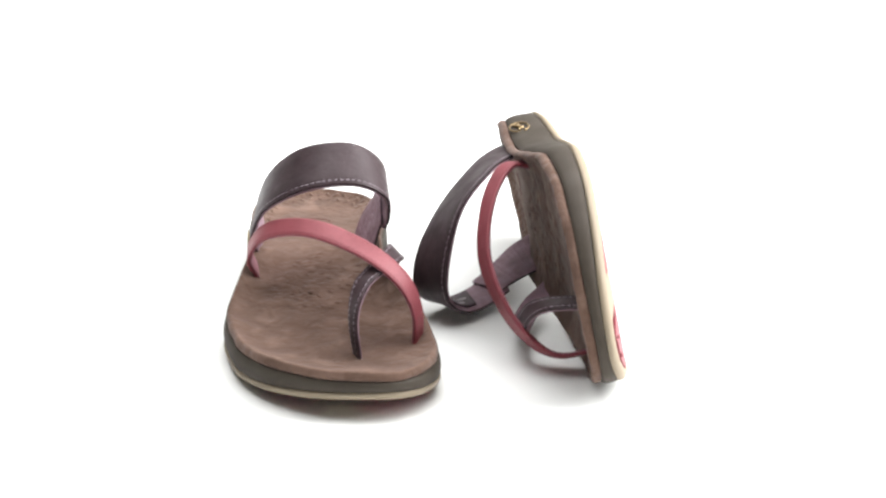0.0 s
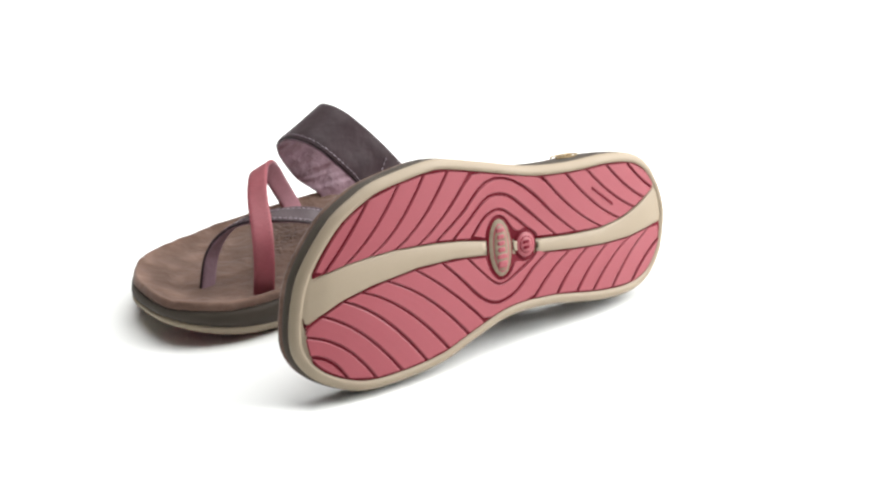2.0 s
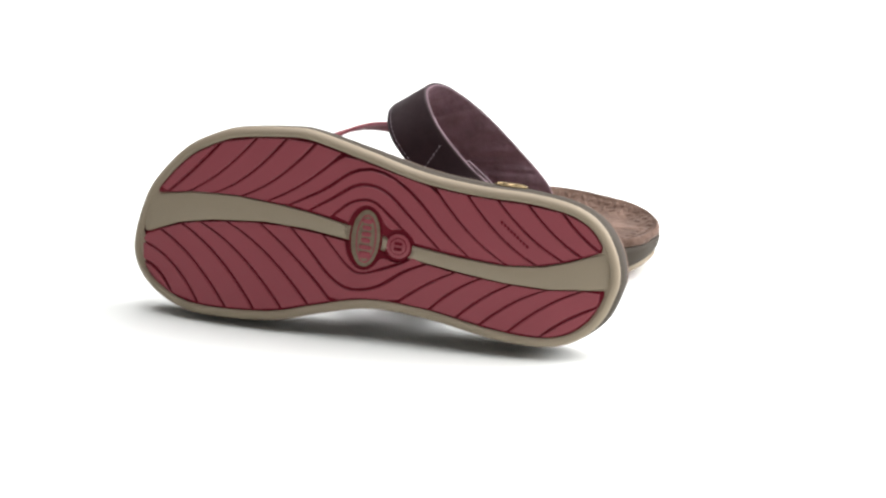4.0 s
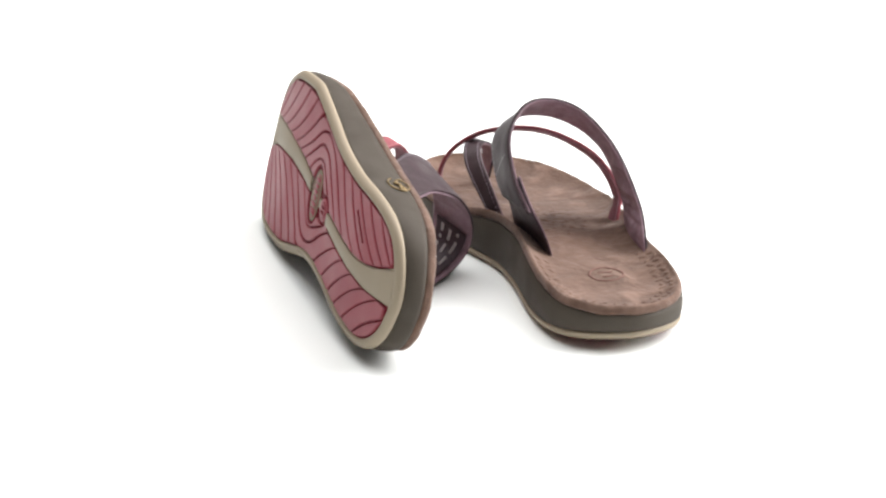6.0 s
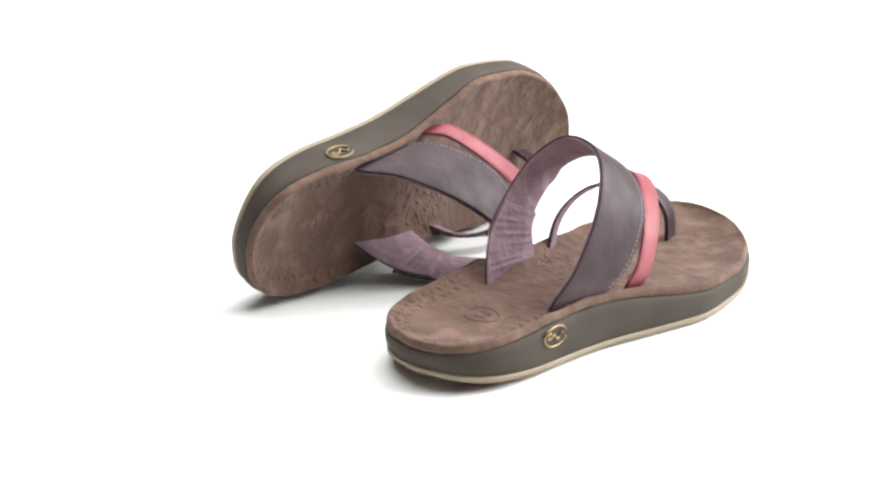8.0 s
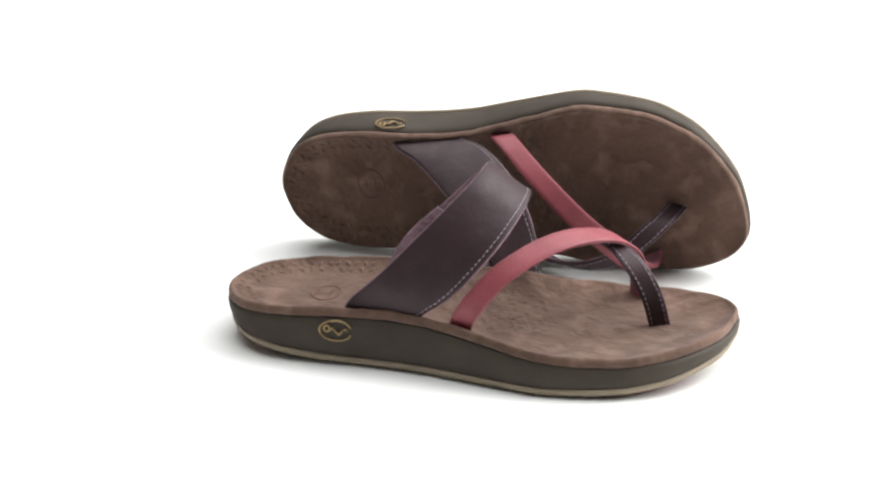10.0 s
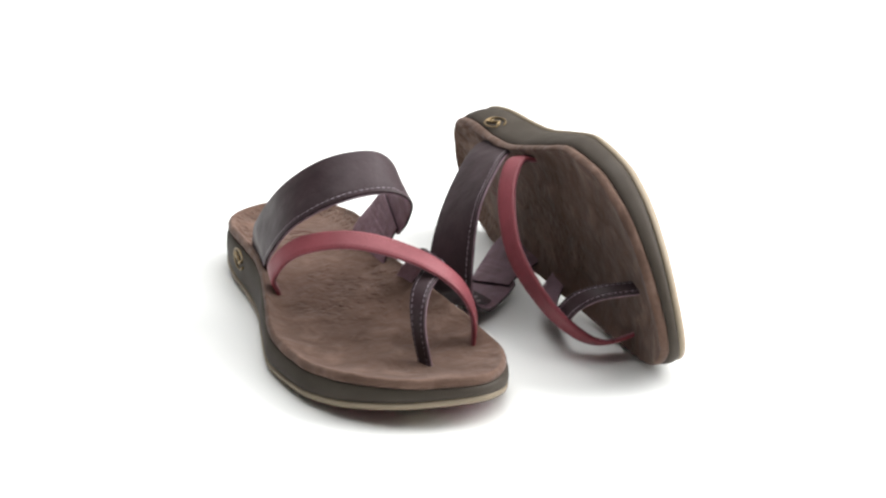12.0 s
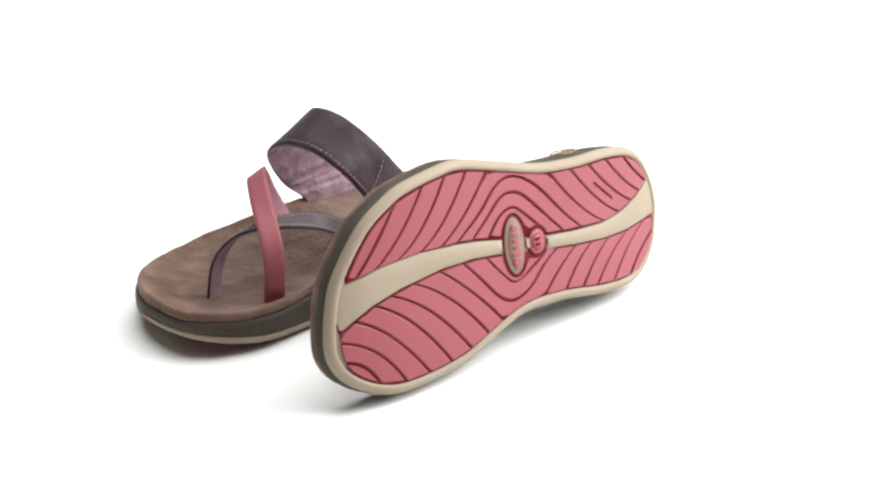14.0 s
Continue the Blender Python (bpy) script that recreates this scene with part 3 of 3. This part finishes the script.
    # wide instep strap, outer side to inner side
    fr = [(-0.0300, 0.0295, 0.020), (-0.0248, 0.0302, 0.0300), (-0.0084, 0.0329, 0.0443), (0.0111, 0.0257, 0.0678), (0.0219, 0.0045, 0.0829), (0.0234, -0.0208, 0.0859), (0.0171, -0.0374, 0.0758), (0.0024, -0.0411, 0.0585), (-0.0072, -0.0398, 0.0478)]
    bk = [(-0.0700, 0.0240, 0.020), (-0.0648, 0.0252, 0.0333), (-0.0486, 0.0273, 0.0506), (-0.0234, 0.0206, 0.0788), (-0.0044, 0.0035, 0.0985), (0.0004, -0.0213, 0.1018), (-0.0102, -0.0376, 0.0875), (-0.0291, -0.0411, 0.0660), (-0.0459, -0.0380, 0.0497)]
    fr, bk = sunk(fr), sunk(bk)
    strap, f, b, nn = ribbon("instep_strap", fr, bk, 0.0, 0.0016, PLUM, root, side, label="wide plum leather strap")
    ribbon("lining", fr, bk, -0.0009, -0.0001, MAUVE, strap, side, n=150, trim=-0.0005, ripple=0.0027, label="mauve leather lining")
    acr = (b - f) / np.linalg.norm(b - f, axis=1)[:, None]
    stitches(f, nn, acr * 0.0028, strap, side, 0.0016)
    k = int(len(f) * 0.86)
    seam = np.array([f[-4] * (1 - q) + b[int(len(b) * 0.80)] * q for q in np.linspace(0.04, 0.94, 16)])
    hump = np.sin(np.linspace(0, math.pi, 16))[:, None] * 0.0012
    seam = seam + nn[k] * hump
    stitches(seam, np.repeat(nn[k:k + 1], 16, 0), 0.0, strap, side, 0.0016)
    if label_strip:
        lo_k, hi_k = int(len(f) * 0.60), int(len(f) * 0.84)
        pf, pb = f[lo_k:hi_k] + (b - f)[lo_k:hi_k] * 0.12, f[lo_k:hi_k] + (b - f)[lo_k:hi_k] * 0.90
        patch, *_ = ribbon("woven_label", pf, pb, -0.0026, -0.0012, LABEL, strap, side, n=14, sign=WIDE_SIGN, label="dark label with worn unreadable silver print")
        fa, fb = spline(pf, 40), spline(pb, 40)
        for q0, spans in ((0.20, ((2, 8), (10, 13), (15, 23), (26, 32))), (0.46, ((3, 11), (13, 20), (23, 26), (28, 36))), (0.72, ((2, 5), (8, 17), (19, 27)))):
            for a, c in spans:
                lines = [fa[a:c] + (fb - fa)[a:c] * q for q in (q0, q0 + 0.085)]
                ribbon("print_bar", lines[0], lines[1], -0.0029, -0.0025, PALE, patch, side, n=6, sign=WIDE_SIGN)
    tf = [(-0.0040, -0.0400, 0.0515), (-0.0085, -0.0388, 0.045), (-0.0105, -0.0362, 0.034), (-0.0105, -0.0340, 0.022)]
    tb = [(-0.0300, -0.0410, 0.0655), (-0.0440, -0.0385, 0.0515), (-0.0535, -0.0330, 0.037), (-0.0580, -0.0285, 0.020)]
    tab, f, b, nn = ribbon("strap_tab", tf, tb, -0.0018, -0.0009, PLUM, root, side, n=24, label="plum leather tab under the strap's end")
    ribbon("lining", tf, tb, -0.0027, -0.0019, MAUVE, tab, side, n=60, ripple=0.0012, label="mauve leather lining")
    # narrow red strap across the forefoot
    def narrow(center, width, lean):
        c = np.array(center)
        t = np.gradient(c, axis=0)
        t /= np.linalg.norm(t, axis=1)[:, None]
        a = np.cross(t, np.array(lean))
        a /= np.linalg.norm(a, axis=1)[:, None]
        return c + a * width / 2, c - a * width / 2
    rc = [(-0.0062, 0.0295, 0.018), (-0.0045, 0.0310, 0.0260), (0.0010, 0.0346, 0.0387), (0.0175, 0.0258, 0.0577), (0.0417, 0.0039, 0.0678), (0.0633, -0.0215, 0.0641), (0.0753, -0.0402, 0.0516), (0.0809, -0.0485, 0.0346), (0.0820, -0.0490, 0.014)]
    lean = [(0.1, 1, 0.1), (0.1, 1, 0.2), (0.25, 1, 0.5), (0.45, 0.55, 0.8), (0.55, 0.1, 0.85), (0.6, -0.3, 0.8), (0.6, -0.7, 0.5), (0.5, -1, 0.2), (0.5, -1, 0)]
    fr, bk = narrow(pressed(rc), 0.0118, lean)
    red, f, b, nn = ribbon("forefoot_strap", fr, bk, 0.0, 0.0016, RED, root, side, sign=1.0, label="narrow dusty red leather strap")
    ribbon("lining", fr, bk, -0.0009, -0.0001, ROSE, red, side, trim=0.0004, sign=1.0, label="rose leather lining")
    acr = (b - f) / np.linalg.norm(b - f, axis=1)[:, None]
    stitches(f, nn, acr * 0.0018, red, side, 0.0015, 0.0024, "dark red stitching", MAROON)
    stitches(b, nn, -acr * 0.0018, red, side, 0.0015, 0.0024, "dark red stitching", MAROON)
    # toe post strap
    tc = [(0.0970, -0.0178, 0.012), (0.0903, -0.0155, 0.0347), (0.0790, -0.0208, 0.0498), (0.0640, -0.0335, 0.0555), (0.0410, -0.0413, 0.0525), (0.0193, -0.0408, 0.0403), (0.0061, -0.0346, 0.020)]
    lean = [(0.15, 1, 0), (0.15, 1, 0.3), (0.15, 0.5, 0.9), (0, -0.2, 1), (0, -0.7, 0.8), (-0.2, -1, 0.4), (-0.2, -1, 0)]
    fr, bk = narrow(pressed(tc), 0.0115, lean)
    toe, f, b, nn = ribbon("toe_strap", fr, bk, 0.0, 0.0015, PLUM, root, side, sign=1.0, label="narrow plum leather toe strap")
    ribbon("lining", fr, bk, -0.0009, -0.0001, MAUVE, toe, side, trim=0.0004, sign=1.0, label="mauve leather lining")
    acr = (b - f) / np.linalg.norm(b - f, axis=1)[:, None]
    stitches(f, nn, acr * 0.0020, toe, side, 0.0015)
    stitches(b, nn, -acr * 0.0020, toe, side, 0.0015)
    return root


# ---- the place: a white studio floor ----
bm = bmesh.new()
line = [(-6.0, -0.0018), (-2.0, -0.0018), (-0.6, -0.0018), (0.0, -0.0018), (0.6, -0.0018), (2.0, -0.0018), (2.6, -0.0018)]
line += [(2.6 + 0.9 * math.sin(a), 0.8982 - 0.9 * math.cos(a)) for a in np.linspace(0.13, math.pi / 2, 12)]
line += [(3.5, 2.0), (3.5, 3.2)]
skin(bm, [[(x, y, z) for y, z in line] for x in (-6.0, -2.0, -0.6, 0.0, 0.6, 2.0, 6.0)], closed=False)
tagged(part("floor", bm, WHITE), "seamless white studio floor sweeping up into a backdrop", "floor", kind="structure")

# ---- the pair ----
flat = tagged(sandal("sandal", -1, False), "brown suede sandal standing flat, with plum and red leather straps", "sandal", "pair of sandals")
tipped = tagged(sandal("sandal", 1, True, 0.0085), "brown suede sandal tipped on its inner edge, showing its pink tread", "sandal", "pair of sandals")
FLAT_AT = pose(-0.0757, -0.0385, 0.0, 0, 0, -83.17)
ahead, outer, upward = Vector((0.10730, -0.99337, 0.04136)), Vector((-0.21363, 0.01759, 0.97675)), Vector((-0.97101, -0.11364, -0.21032))
TIPPED_AT = Matrix((ahead, outer, upward)).transposed().to_4x4()
TIPPED_AT.translation = Vector((0.0719, -0.0197, 0.0579))

# turn of the pair about the upright axis: seconds, degrees
TURN = [(0.0, 0.5), (1.0, -25.1), (1.5, -39.36), (2.0, -53.2), (2.5, -67.82), (3.0, -82.05), (3.5, -96.11), (6.0, -167.89), (6.5, -183.13), (7.0, -198.93), (7.5, -213.97), (10.0, -286.27), (10.5, -300.64), (11.0, -315.75), (11.5, -330.53), (12.0, -344.85), (12.5, -358.98), (13.0, -374.74), (13.5, -390.58), (14.0, -406.89)]


def turned(t):
    """The smooth turn between the rows of TURN."""
    at, to = np.array(TURN).T
    slope = np.gradient(to, at)
    k = int(np.clip(np.searchsorted(at, t) - 1, 0, len(at) - 2))
    span = at[k + 1] - at[k]
    s = (t - at[k]) / span
    return float((2 * s ** 3 - 3 * s * s + 1) * to[k] + (s ** 3 - 2 * s * s + s) * span * slope[k] + (3 * s * s - 2 * s ** 3) * to[k + 1] + (s ** 3 - s * s) * span * slope[k + 1])


def motions():
    for ob, at in ((flat, FLAT_AT), (tipped, TIPPED_AT)):
        walk(ob, [(k / 10, pose(0, 0, 0, 0, 0, turned(k / 10)) @ at) for k in range(141)])


motions()
